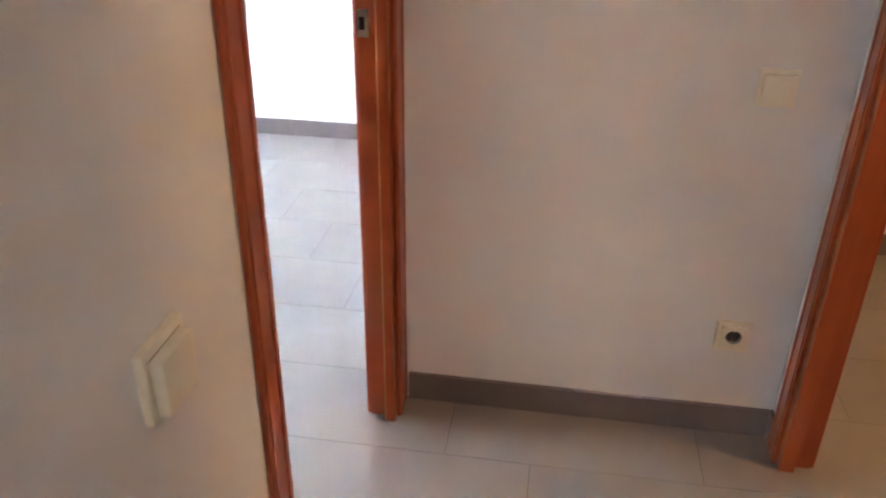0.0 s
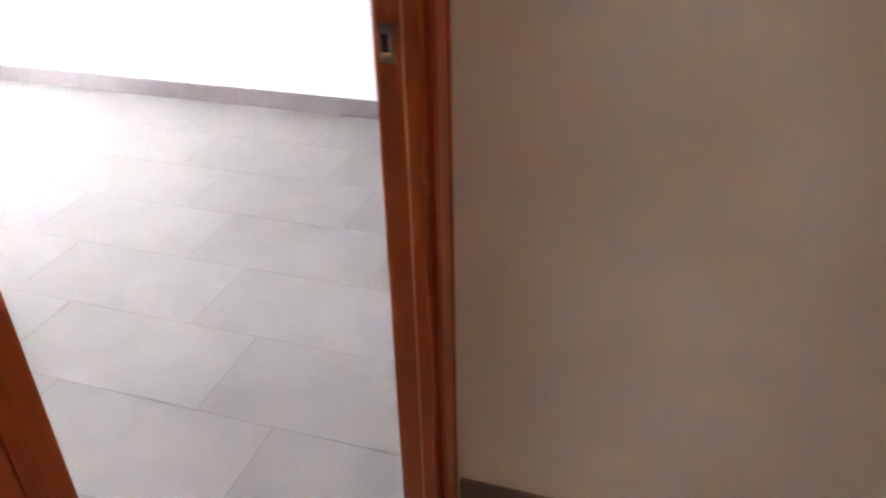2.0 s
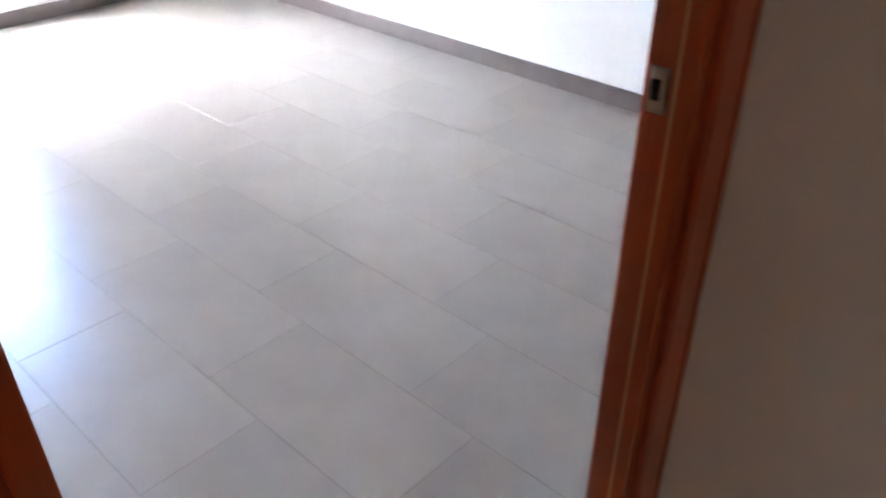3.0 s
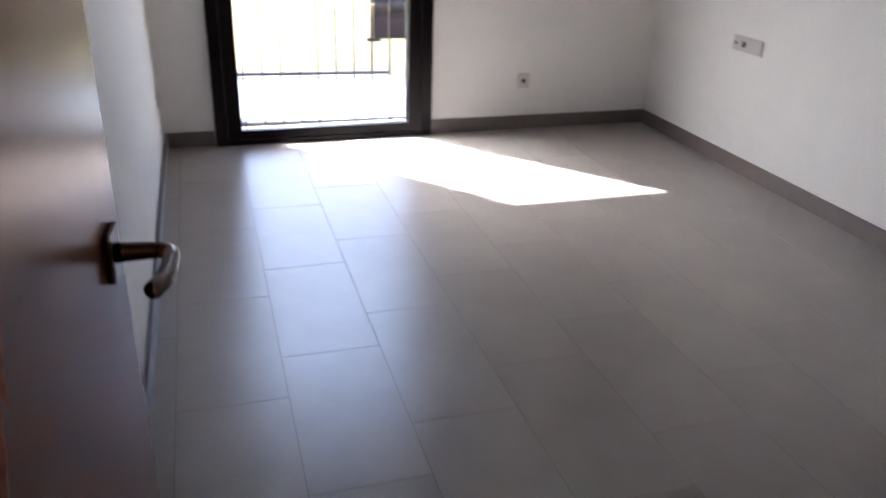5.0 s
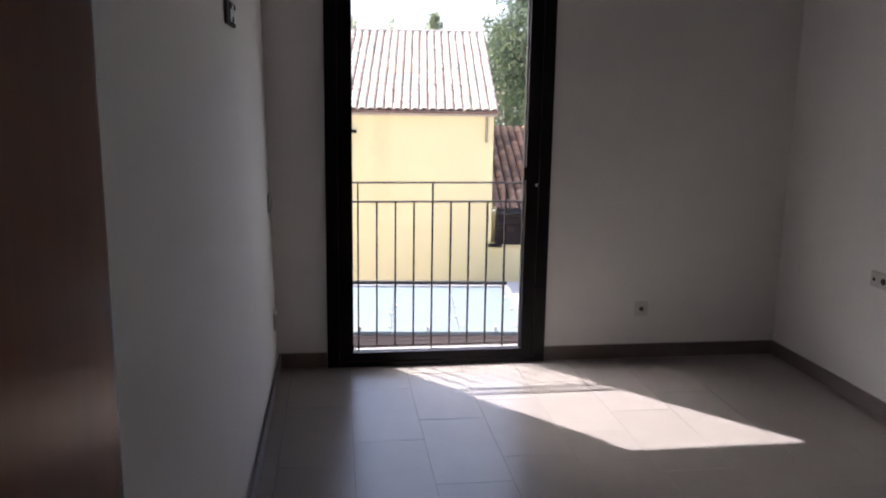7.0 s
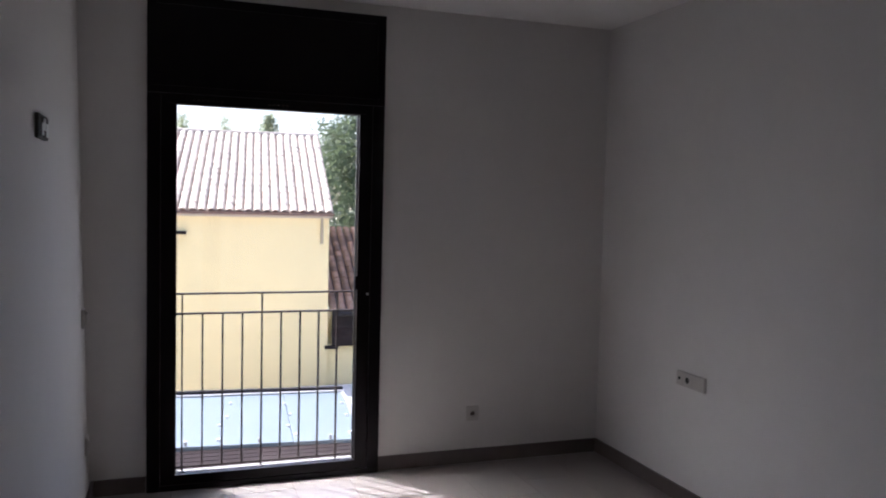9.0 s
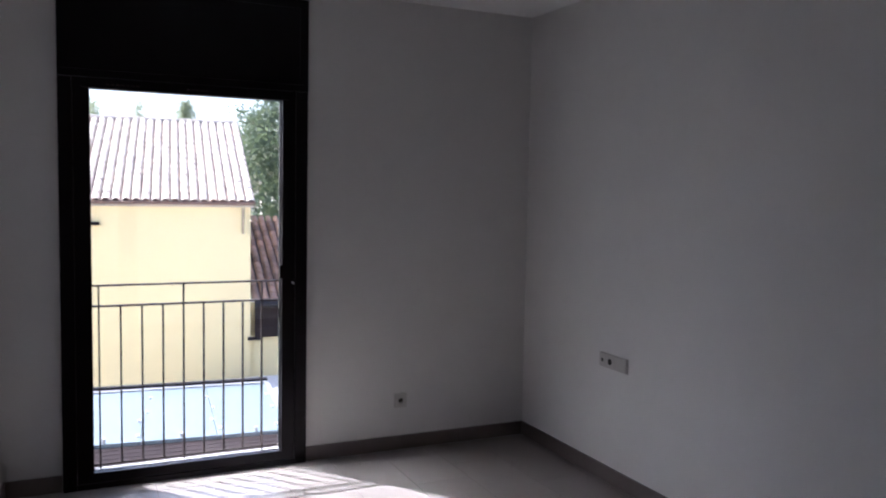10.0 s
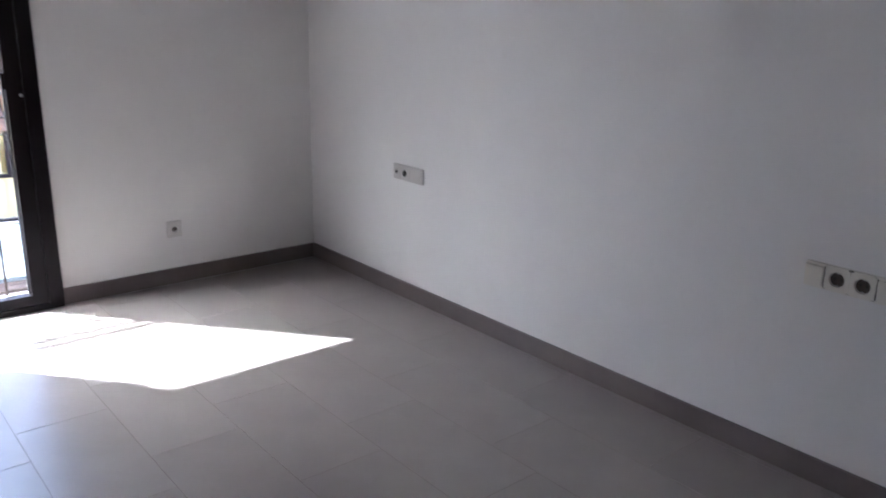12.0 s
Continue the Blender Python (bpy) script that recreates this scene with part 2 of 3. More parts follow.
# added out of view: closes the hall so no daylight enters from behind
structure("wall_hall_start", B(-4.3, -4.2, YO, YC, -0.2, H + 0.15), PLASTER, "plain unseen wall closing the start of the hall")
structure("ceiling", B(-4.3, W + 0.12, -2.6, 5.30, H, H + 0.12), CEIL, "smooth white ceiling", "ceiling")
floor = structure("floor", B(-4.3, W, -2.6, 5.06, -0.19, -0.0009), GROUT, "floor of long grey-brown porcelain tiles laid in thirds", "floor")
structure("roof_slab", B(-4.4, W + 0.2, -2.7, 5.5, H + 0.16, H + 0.4), RENDERW, "plain roof slab above the flat", "roof")


def skirting(name, x0, x1, y0, y1, label):
    structure(name, B(x0, x1, y0, y1, 0.0, 0.08, 0.003), SKIRT, label, "baseboard")


skirting("baseboard_east", W - 0.011, W, YR + 0.001, L, "grey-brown tile baseboard along the socket wall")
skirting("baseboard_window_east", 1.423, W - 0.012, L - 0.011, L, "grey-brown tile baseboard beside the balcony door")
skirting("baseboard_window_west", 0.012, 0.249, L - 0.011, L, "short grey-brown tile baseboard beside the balcony door")
skirting("baseboard_west", 0.0, 0.011, YR + 0.1, L, "grey-brown tile baseboard behind the open door")
skirting("baseboard_hall_end", XE - 0.011, XE, YO + 0.012, YC - 0.016, "grey-brown tile baseboard at the end of the hall")
skirting("baseboard_opposite_short", 0.826, XE - 0.0005, YO, YO + 0.011, "small return of the tile baseboard in the corner")
skirting("baseboard_hall", -4.2, -0.022, YC - 0.011, YC, "grey-brown tile baseboard along the hall")
skirting("baseboard_second_room", 1.939, 1.95, -2.5, -0.157, "dark tile baseboard in the second room")
skirting("baseboard_door_wall", 0.87, W - 0.012, YR, YR + 0.011, "grey-brown tile baseboard beside the doorway")


# ---- door frames and the open door ----
def casing(x0, x1, y0, y1, z0, z1, face):
    """A moulded architrave with a raised outer bead; face: the side in y that it shows."""
    bm = B(x0, x1, y0, y1, z0, z1, 0.003)
    d = 0.0025
    if x1 - x0 < z1 - z0:
        for a, b in ((x0 + 0.006, x0 + 0.016), (x1 - 0.018, x1 - 0.008)):
            box(bm, a, b, y0 - d if face < 0 else y1 - 0.001, y0 + 0.001 if face < 0 else y1 + d, z0, z1, 0.0015)
    return bm


def door_frame(name, label, ysign, yface_hall, yface_room, xl, xr, rebate):
    """Frame of one doorway: jambs with a stop, head and casings to both sides."""
    t = thing(name, label, "door frame", kind="structure")
    lo, hi = sorted((yface_hall, yface_room))
    stop = (lo, hi - 0.038) if ysign > 0 else (lo + 0.04, hi)
    for nm, a, b in (("jamb", xl - 0.029, xl), ("jamb", xr, xr + 0.028)):
        part(nm, B(a, b, lo, hi, 0, DH + 0.028, 0.0015), WOOD, t)
    part("stop", B(xl, xl + 0.022, *stop, 0, DH, 0.002), WOOD, t)
    part("stop", B(xr - 0.02, xr, *stop, 0, DH, 0.002), WOOD, t)
    part("head", B(xl, xr, lo, hi, DH, DH + 0.028, 0.0015), WOOD, t)
    for y0, y1, face in ((lo - 0.010, lo - 0.0005, -1), (hi + 0.0005, hi + 0.010, 1)):
        part("casing", casing(xl - 0.064, xl - 0.001, y0, y1, 0, DH + 0.07, face), WOOD, t)
        part("casing", casing(xr + 0.004, min(xr + 0.087, XE - 0.001) if ysign > 0 else xr + 0.068, y0, y1, 0, DH + 0.07, face), WOOD, t)
        part("head_casing", B(xl - 0.002, xr + 0.004, y0, y1, DH + 0.005, DH + 0.07, 0.003), WOOD, t)
    return t


fr = door_frame("door_frame", "orange-brown varnished wooden door frame with a steel strike plate", 1, YC, YR, DX0, DX1, 0.04)
part("weather_seal", B(DX1 - 0.0212, DX1 - 0.0195, YR - 0.043, YR - 0.0405, 0, DH, 0.0006), TAN, fr, "pale rubber seal along the stop")
plate = part("strike_plate", holed(bmesh.new(), "x", YR - 0.023, YR - 0.001, 0.952, 1.006, DX1 - 0.0025, DX1 - 0.0002, (YR - 0.015, YR - 0.003, 0.966, 0.992)), STEEL, fr, "brushed steel strike plate")
part("latch_hole", B(DX1 - 0.0008, DX1 + 0.0004, YR - 0.015, YR - 0.003, 0.966, 0.992), DARKHOLE, plate)
for z in (0.958, 1.000):
    part("screw", cyl(bmesh.new(), (DX1 - 0.004, YR - 0.010, z), (DX1 - 0.002, YR - 0.010, z), 0.0025), STEEL, plate)
fr2 = door_frame("door_frame", "orange-brown varnished wooden frame of the second doorway", -1, YO, -0.157, 0.0, 0.757, 0.04)

# the leaf swings into the room, near the west wall
ANG = 4.4
leaf = thing("door", "open brown varnished wooden door with a metal lever handle", "door", (0.0775, 0.915, 0.0), -ANG)
LW = 0.722
part("leaf", B(-0.038, 0.0, 0.0, LW, 0.008, 2.035, 0.002), LEAFWOOD, leaf, "flat brown veneered door leaf")
part("edge_band", B(-0.0365, -0.0015, LW, LW + 0.003, 0.008, 2.035, 0.001), LEAFWOOD, leaf)
HZ, HY = 0.965, LW - 0.062
for side in (1, -1):
    x0 = 0.0 if side > 0 else -0.038
    hd = part("rose", B(min(x0, x0 + side * 0.008), max(x0, x0 + side * 0.008), HY - 0.020, HY + 0.020, HZ - 0.023, HZ + 0.023, 0.003), BRONZE, leaf, "square satin metal rose")
    bm = bmesh.new()
    reach = 0.051 if side > 0 else 0.042
    pts = [(x0 + side * 0.008, HY, HZ), (x0 + side * 0.041, HY, HZ), (x0 + side * reach, HY - 0.003, HZ), (x0 + side * (reach + 0.005), HY - 0.012, HZ),
           (x0 + side * (reach + 0.006), HY - 0.045, HZ + 0.001), (x0 + side * (reach + 0.003), HY - 0.072, HZ + 0.003), (x0 + side * (reach - 0.002), HY - 0.090, HZ + 0.004)]
    rad = [0.0098, 0.0078, 0.0072, 0.0074, 0.0080, 0.0082, 0.0078]
    sweep(bm, pts, rad)
    part("lever", bm, BRONZE, leaf, "curved satin metal lever", smooth=True)
for z in (0.22, 1.0, 1.82):
    part("hinge", cyl(bmesh.new(), (-0.043, 0.004, z - 0.045), (-0.043, 0.004, z + 0.045), 0.006), STEEL, leaf)
part("latch_plate", B(-0.028, -0.010, LW + 0.003, LW + 0.0045, 0.86, 1.08), STEEL, leaf)


# ---- the balcony door ----
win = thing("window_1", "tall dark-lacquered balcony door with a roller shutter box above the glass", "balcony door", kind="structure")
FX0, FX1, FT = 0.252, 1.420, 2.415
GX0, GX1, GZ0, GZ1 = 0.383, 1.290, 0.075, 1.900
FY0, FY1 = 5.048, 5.135
part("frame_stile", B(FX0, FX0 + 0.062, FY0, FY1, 0, 1.95, 0.003), FRAME, win)
part("frame_stile", B(FX1 - 0.062, FX1, FY0, FY1, 0, 1.95, 0.003), FRAME, win)
part("threshold", B(FX0 + 0.062, FX1 - 0.062, FY0, FY0 + 0.058, 0, 0.028, 0.003), FRAME, win)
sash = part("sash", holed(bmesh.new(), "y", FX0 + 0.063, FX1 - 0.063, 0.029, 1.9505, FY0 + 0.008, FY0 + 0.056, (GX0, GX1, GZ0, GZ1)), FRAME, win, "dark sash round the glass")
for a in ((GX0 - 0.004, GX0 + 0.006, GZ0, GZ1), (GX1 - 0.006, GX1 + 0.004, GZ0, GZ1)):
    part("gasket", B(a[0], a[1], FY0 + 0.04, FY0 + 0.062, a[2], a[3]), RUBBER, sash)
pane = part("pane", B(GX0, GX1, FY0 + 0.046, FY0 + 0.052, GZ0, GZ1), GLASS, sash, "clear glass pane")
pane.visible_shadow = False
sb = part("shutter_box", B(FX0, FX1, FY0 - 0.004, FY1, 1.951, FT, 0.004), FRAME, win, "dark roller shutter box")
part("box_rim", holed(bmesh.new(), "y", FX0 + 0.02, FX1 - 0.02, 1.985, FT - 0.02, FY0 - 0.008, FY0 - 0.003, (FX0 + 0.045, FX1 - 0.045, 2.01, FT - 0.045)), FRAME, sb)
vent = part("vent_strip", B(GX0 - 0.03, GX1 + 0.03, FY0 + 0.001, FY0 + 0.010, 1.905, 1.940, 0.001), FRAME, win, "narrow perforated vent strip")
rs = random.Random(4)
for a, b in ((0.46, 0.60), (0.82, 0.92)):
    x = a
    while x < b:
        part("vent_slot", B(x, x + 0.012, FY0 - 0.0005, FY0 + 0.0005, 1.919, 1.926), BRONZE, vent)
        x += 0.022
part("lock_knob", cyl(bmesh.new(), (1.345, FY0 - 0.004, 0.966), (1.345, FY0 + 0.01, 0.966), 0.006), WHITEPL, win, "tiny white lock button")
for nm, a, b in (("shutter_guide", 0.30, 0.375), ("shutter_guide", 1.312, 1.3745)):
    part(nm, B(a, b, FY1 + 0.001, 5.235, 0.051, 1.95, 0.002), FRAME, win)
part("sash_catch", B(1.276, 1.2895, FY0 + 0.006, FY0 + 0.03, 0.99, 1.06), FRAME, win)
sill = structure("window_sill", B(FX0 + 0.0635, FX1 - 0.0635, FY0 + 0.0585, 5.218, -0.03, 0.050, 0.004), SILLST, "pale stone sill of the balcony door", "sill")

rail = thing("railing", "brown painted iron railing with upright bars across the balcony door", "railing")
RY = 5.20
part("top_rail", B(0.302, 1.373, RY - 0.018, RY + 0.018, 0.960, 0.967, 0.001), RAILM, rail)
part("second_rail", B(0.302, 1.373, RY - 0.018, RY + 0.018, 0.858, 0.865, 0.001), RAILM, rail)
part("bottom_rail", B(0.302, 1.373, RY - 0.006, RY + 0.006, 0.065, 0.073, 0.001), RAILM, rail)
for i in range(-1, 10):
    x = 0.419 + 0.0995 * i
    tall = i in (0, 4, 8)
    part("post" if tall else "bar", B(x - 0.004, x + 0.004, RY - 0.010, RY + 0.010, 0.0505 if tall else 0.0732, 0.9598 if tall else 0.8578), RAILM, rail)


# ---- switches and sockets ----
def oriented(name, label, loc, rz, category="socket"):
    """Built facing -y with its back on y = 0; rz turns it to its wall."""
    return thing(name, label, category, loc, rz)


def round_hole_block(x0, x1, z0, z1, y0, y1, cx, cz, rad, seg=24):
    """A thin block facing -y, from y0 (front) to y1, with a round hole through it."""
    bm = bmesh.new()
    rings = []
    for y in (y0, y1):
        inner, outer = [], []
        for i in range(seg):
            a = 6.28319 * (i + 0.5) / seg
            c, d = math.cos(a), math.sin(a)
            inner.append(bm.verts.new((cx + c * rad, y, cz + d * rad)))
            k = 1 / max(abs(c), abs(d))
            outer.append(bm.verts.new((cx + c * k * ((x1 - cx) if c > 0 else (cx - x0)), y, cz + d * k * ((z1 - cz) if d > 0 else (cz - z0)))))
        rings.append((inner, outer))
    (ia, oa), (ib, ob) = rings
    for i in range(seg):
        j = (i + 1) % seg
        for a, b, c, d in ((ia, oa, oa, ia), (ib, ob, ob, ib)):
            bm.faces.new((a[i], b[i], c[j], d[j]))
        bm.faces.new((ia[i], ia[j], ib[j], ib[i]))
        bm.faces.new((oa[i], oa[j], ob[j], ob[i]))
    return bm


def socket_module(t, x, z, w, size, material, front=0.0125):
    """A module with a round recessed well, pin holes and earth clips."""
    m = part("module", round_hole_block(x - w / 2, x + w / 2, z - w / 2, z + w / 2, -front, -0.0015, x, z, size / 2), material, t)
    bm = cyl(bmesh.new(), (x, -front - 0.0008, z), (x, -0.004, z), size / 2 + 0.0012, size / 2, 24, False)
    part("rim", bm, material, m)
    s = part("socket_well", cyl(bmesh.new(), (x, -0.0032, z), (x, -0.0016, z), size / 2 - 0.0004, seg=24), WELL, t, "round recessed socket well")
    for dz in (-1, 1):
        part("earth_clip", B(x - 0.003, x + 0.003, -0.0100, -0.0033, min(z + dz * (size / 2 - 0.0045), z + dz * (size / 2 - 0.002)), max(z + dz * (size / 2 - 0.0045), z + dz * (size / 2 - 0.002))), STEEL, s)
    for dx in (-0.0085, 0.0085):
        part("pin_hole", cyl(bmesh.new(), (x + dx, -0.0042, z), (x + dx, -0.0033, z), 0.0027, seg=10), RUBBER, s)


def plate_frame(t, w, h, material=IVORY, d=0.010, cut=None):
    """The cover plate; cut: x0, x1 and half height of an opening for modules with wells."""
    if cut:
        return part("plate", holed(bmesh.new(), "y", -w / 2, w / 2, -h / 2, h / 2, -d, 0.0, (*cut[:2], -cut[-1], cut[-1])), material, t)
    return part("plate", B(-w / 2, w / 2, -d, 0.0, -h / 2, h / 2, 0.004), material, t)


def rocker(t, x=0.0, w=0.055, h=0.055, material=IVORY):
    bm = B(x - w / 2, x + w / 2, -0.024, -0.0102, -h / 2, h / 2 - 0.004, 0.005)
    part("rocker", bm, material, t, "tilted switch rocker")
    # tan strip painted for the shadow line above the rocker
    part("rocker_gap", B(x - w / 2, x + w / 2, -0.0108, -0.0101, h / 2 - 0.004, h / 2 - 0.003), TAN2, t)


s = oriented("light_switch", "ivory plastic light switch on the end wall of the hall", (XE, 0.068, 0.872), 270, "light switch")
plate_frame(s, 0.078, 0.078), rocker(s, w=0.062, h=0.064)
s = oriented("light_switch", "ivory plastic light switch beside the door frame", (-0.225, YC, 0.87), 0, "light switch")
plate_frame(s, 0.078, 0.078), rocker(s, w=0.062, h=0.064)
s = oriented("socket", "ivory single socket low on the end wall of the hall", (XE, 0.050, 0.282), 270)
plate_frame(s, 0.078, 0.078, cut=(-0.029, 0.029, 0.029)), socket_module(s, 0, 0, 0.0575, 0.036, IVORY)
s = oriented("aerial_socket", "small grey aerial socket low on the window wall", (1.965, L, 0.281), 0)
plate_frame(s, 0.072, 0.080, GREYPL, cut=(-0.027, 0.027, 0.027)), socket_module(s, 0, 0, 0.0535, 0.030, GREYPL)
s = oriented("socket_strip", "beige-grey three-part plate with two round holes on the long wall", (W, 4.190, 0.617), 270)
plate_frame(s, 0.222, 0.073, DULLPL)
part("module", B(-0.105, -0.058, -0.013, -0.0101, -0.030, 0.030, 0.001), DULLPL, s)
part("module", B(0.020, 0.105, -0.013, -0.0101, -0.030, 0.030, 0.001), DULLPL, s, "plain blank cover")
part("module", B(-0.056, 0.018, -0.013, -0.0101, -0.030, 0.030, 0.001), DULLPL, s)
part("hole", cyl(bmesh.new(), (-0.082, -0.0145, 0), (-0.082, -0.0131, 0), 0.009, seg=16), DARKHOLE, s)
part("hole", cyl(bmesh.new(), (-0.020, -0.0145, 0), (-0.020, -0.0131, 0), 0.0155, seg=20), DARKHOLE, s)
s = oriented("socket_strip", "beige-grey four-part plate with two round sockets on the long wall", (W, 2.160, 0.638), 270)
plate_frame(s, 0.262, 0.073, BEIGEPL, cut=(-0.0745, 0.0665, 0.0349))
for x0, x1 in ((-0.128, -0.077), (0.0725, 0.123)):
    bm = B(x0, x1, -0.017, -0.0101, -0.030, 0.030, 0.002)
    for v in bm.verts:
        if v.co.y < -0.014 and v.co.z > 0:
            v.co.y -= 0.006
    part("rocker", bm, BEIGEPL, s, "tilted switch rocker")
for x in (-0.03925, 0.03125):
    socket_module(s, x, 0, 0.0696, 0.043, BEIGEPL)
part("gap", B(-0.0765, -0.0748, -0.0112, -0.0101, -0.030, 0.030), DARKHOLE, s)
part("gap", B(0.0668, 0.0722, -0.0112, -0.0101, -0.030, 0.030), DARKHOLE, s)
part("latch", B(-0.009, 0.003, -0.014, -0.0101, 0.033, 0.0362), DARKHOLE, s)
s = oriented("thermostat", "small dark wall plate with bright upright markings on the side wall", (-LEAN * 1.667, 3.79, 1.667), 90, "wall plate")
plate_frame(s, 0.20, 0.076, DARKHOLE, 0.012)
part("cover", B(-0.060, 0.094, -0.0140, -0.0121, -0.033, 0.033, 0.001), NEARBLACK, s)
for x0, x1, z0, z1 in ((-0.050, -0.014, -0.028, 0.012), (-0.010, 0.030, -0.010, 0.028), (0.044, 0.086, -0.028, 0.016)):
    part("marking", B(x0, x1, -0.0155, -0.0141, z0, z1, 0.001), WHITEPL, s)
s = oriented("light_switch", "grey light switch near the window on the side wall", (-LEAN * 0.89, 4.93, 0.89), 90, "light switch")
plate_frame(s, 0.082, 0.088, GREYPL), rocker(s, material=GREYPL)
s = oriented("socket", "grey socket low on the side wall near the window", (-LEAN * 0.30, 4.93, 0.30), 90)
plate_frame(s, 0.08, 0.08, GREYPL, cut=(-0.029, 0.029, 0.029)), socket_module(s, 0, 0, 0.0575, 0.036, GREYPL)

# unseen lamps: the second room's, inferred from its warm-lit floor; the hall's, added
lamp = thing("unseen_ceiling_lamp", "plain round ceiling lamp giving warm light in the second room", "ceiling lamp", (0.3, -1.4, H))
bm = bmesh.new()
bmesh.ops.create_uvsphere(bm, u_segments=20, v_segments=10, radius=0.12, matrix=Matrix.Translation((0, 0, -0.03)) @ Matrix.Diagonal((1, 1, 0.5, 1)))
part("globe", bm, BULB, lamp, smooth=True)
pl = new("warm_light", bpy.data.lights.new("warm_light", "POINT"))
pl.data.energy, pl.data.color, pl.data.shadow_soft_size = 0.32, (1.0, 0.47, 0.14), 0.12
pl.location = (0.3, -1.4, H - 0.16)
# added fill, no such fixture known: lifts and warms the hall walls
hl = thing("unseen_ceiling_lamp", "plain round lamp added out of view to brighten the hall", "ceiling lamp", (-2.4, 0.38, H))
bm = bmesh.new()
bmesh.ops.create_uvsphere(bm, u_segments=20, v_segments=10, radius=0.12, matrix=Matrix.Translation((0, 0, -0.03)) @ Matrix.Diagonal((1, 1, 0.5, 1)))
part("globe", bm, BULB, hl, smooth=True)
p2 = new("hall_fill_light", bpy.data.lights.new("hall_fill_light", "POINT"))
p2.data.energy, p2.data.color, p2.data.shadow_soft_size = 0.115, (1.0, 0.90, 0.78), 0.12
p2.location = (-2.4, 0.38, H - 0.16)


# ---- outside ----
structure("ground", B(-400, 400, 5.6, 900, -3.6, -3.4), GROUND, "dry ground round the neighbouring houses", "ground")
structure("wall_facade_below", B(-4.3, W + 0.12, 5.19, 5.30, -3.4, -0.2), RENDERW, "rendered wall of the building under the flat")


def barrel(seg=6, length=0.40, r0=0.072, r1=0.067, lift=0.010):
    """One curved roof tile, its length along y, lower end at y = 0."""
    vs, fs = [], []
    for k, (y, r, z) in enumerate(((0.0, r0, lift), (length, r1, 0.0))):
        for i in range(seg + 1):
            a = math.pi * i / seg
            vs.append((r * math.cos(a), y, z + r * 0.78 * math.sin(a)))
        for i in range(seg + 1):
            a = math.pi * i / seg
            vs.append(((r - 0.013) * math.cos(a), y, z + (r - 0.013) * 0.78 * math.sin(a)))
    n = seg + 1
    for i in range(seg):
        fs.append((i, i + 1, 2 * n + i + 1, 2 * n + i))
        fs.append((i, n + i, n + i + 1, i + 1))
        fs.append((n + i, 3 * n + i, 3 * n + i + 1, n + i + 1))
    return vs, fs


def tile_roof(parent, frame_m, cols, rows, pitch, single, material, seed, step=0.298):
    """Rows of barrel tiles on the slope frame_m (x across, y up the slope). single: columns whose tiles are objects of their own."""
    vs, fs = barrel()
    me = bpy.data.meshes.new("tile")
    me.from_pydata(vs, [], fs)
    me.materials.append(material)
    rnd = random.Random(seed)
    av, af = [], []
    for c in range(cols):
        for r in range(rows):
            m = frame_m @ Matrix.Translation((-(c + 0.5) * pitch + rnd.uniform(-0.006, 0.006), r * step + rnd.uniform(-0.008, 0.008), rnd.uniform(0, 0.006))) @ Matrix.Rotation(rnd.uniform(-0.012, 0.012), 4, "Z")
            if single[0] <= c < single[1]:
                ob = new("tile", me)
                ob.parent = parent
                ob.matrix_local = m
            else:
                k = len(av)
                av += [tuple(m @ Vector(v)) for v in vs]
                af += [tuple(k + i for i in f) for f in fs]
    if av:
        me2 = bpy.data.meshes.new("far_tiles")
        me2.from_pydata(av, [], af)
        me2.materials.append(material)
        ob = new("far_tiles", me2)
        ob.parent = parent
        tagged(ob, kind="stuff")


# neighbouring house: its own axes, x along the facade (0 at the right corner), y into the depth
HU, HZE, SL = 9.0, 1.17, 0.417
house = thing("house", "yellow rendered house with a pale barrel-tiled roof", "house", (3.35, 16.0, -3.4), -6)
G0 = 3.42
part("wall", B(-HU, -0.06, 0.0, 8.0, 0, HZE + G0 - 0.03), YELLOW, house, "yellow rendered wall")
bm = bmesh.new()
vs = [bm.verts.new(v) for v in ((-0.065, 0.0, HZE + G0 - 0.03), (-0.065, 8.0, HZE + G0 - 0.03), (-0.065, 4.0, HZE + G0 + 4.0 * SL - 0.05))]
vs2 = [bm.verts.new(v) for v in ((-0.30, 0.0, HZE + G0 - 0.03), (-0.30, 8.0, HZE + G0 - 0.03), (-0.30, 4.0, HZE + G0 + 4.0 * SL - 0.05))]
bm.faces.new(vs), bm.faces.new(vs2[::-1])
for i in range(3):
    bm.faces.new((vs[i], vs[(i + 1) % 3], vs2[(i + 1) % 3], vs2[i]))
part("gable", bm, YELLOW, house)
slope = Matrix.Translation((0.02, -0.14, HZE + G0 - 0.02)) @ Matrix.Rotation(math.atan(SL), 4, "X")
run = 4.14 / math.cos(math.atan(SL))
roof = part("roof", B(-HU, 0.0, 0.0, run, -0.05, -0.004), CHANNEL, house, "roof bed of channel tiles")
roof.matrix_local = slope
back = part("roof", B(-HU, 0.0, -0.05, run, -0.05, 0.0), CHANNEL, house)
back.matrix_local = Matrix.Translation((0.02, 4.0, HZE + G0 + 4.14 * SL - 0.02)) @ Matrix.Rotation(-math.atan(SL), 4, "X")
bm = bmesh.new()
for i in range(24):
    cyl(bm, (-i * 0.38, 4.02, HZE + G0 + 4.14 * SL + 0.010), (-i * 0.38 - 0.40, 4.02, HZE + G0 + 4.14 * SL + 0.002), 0.070, 0.062, 10)
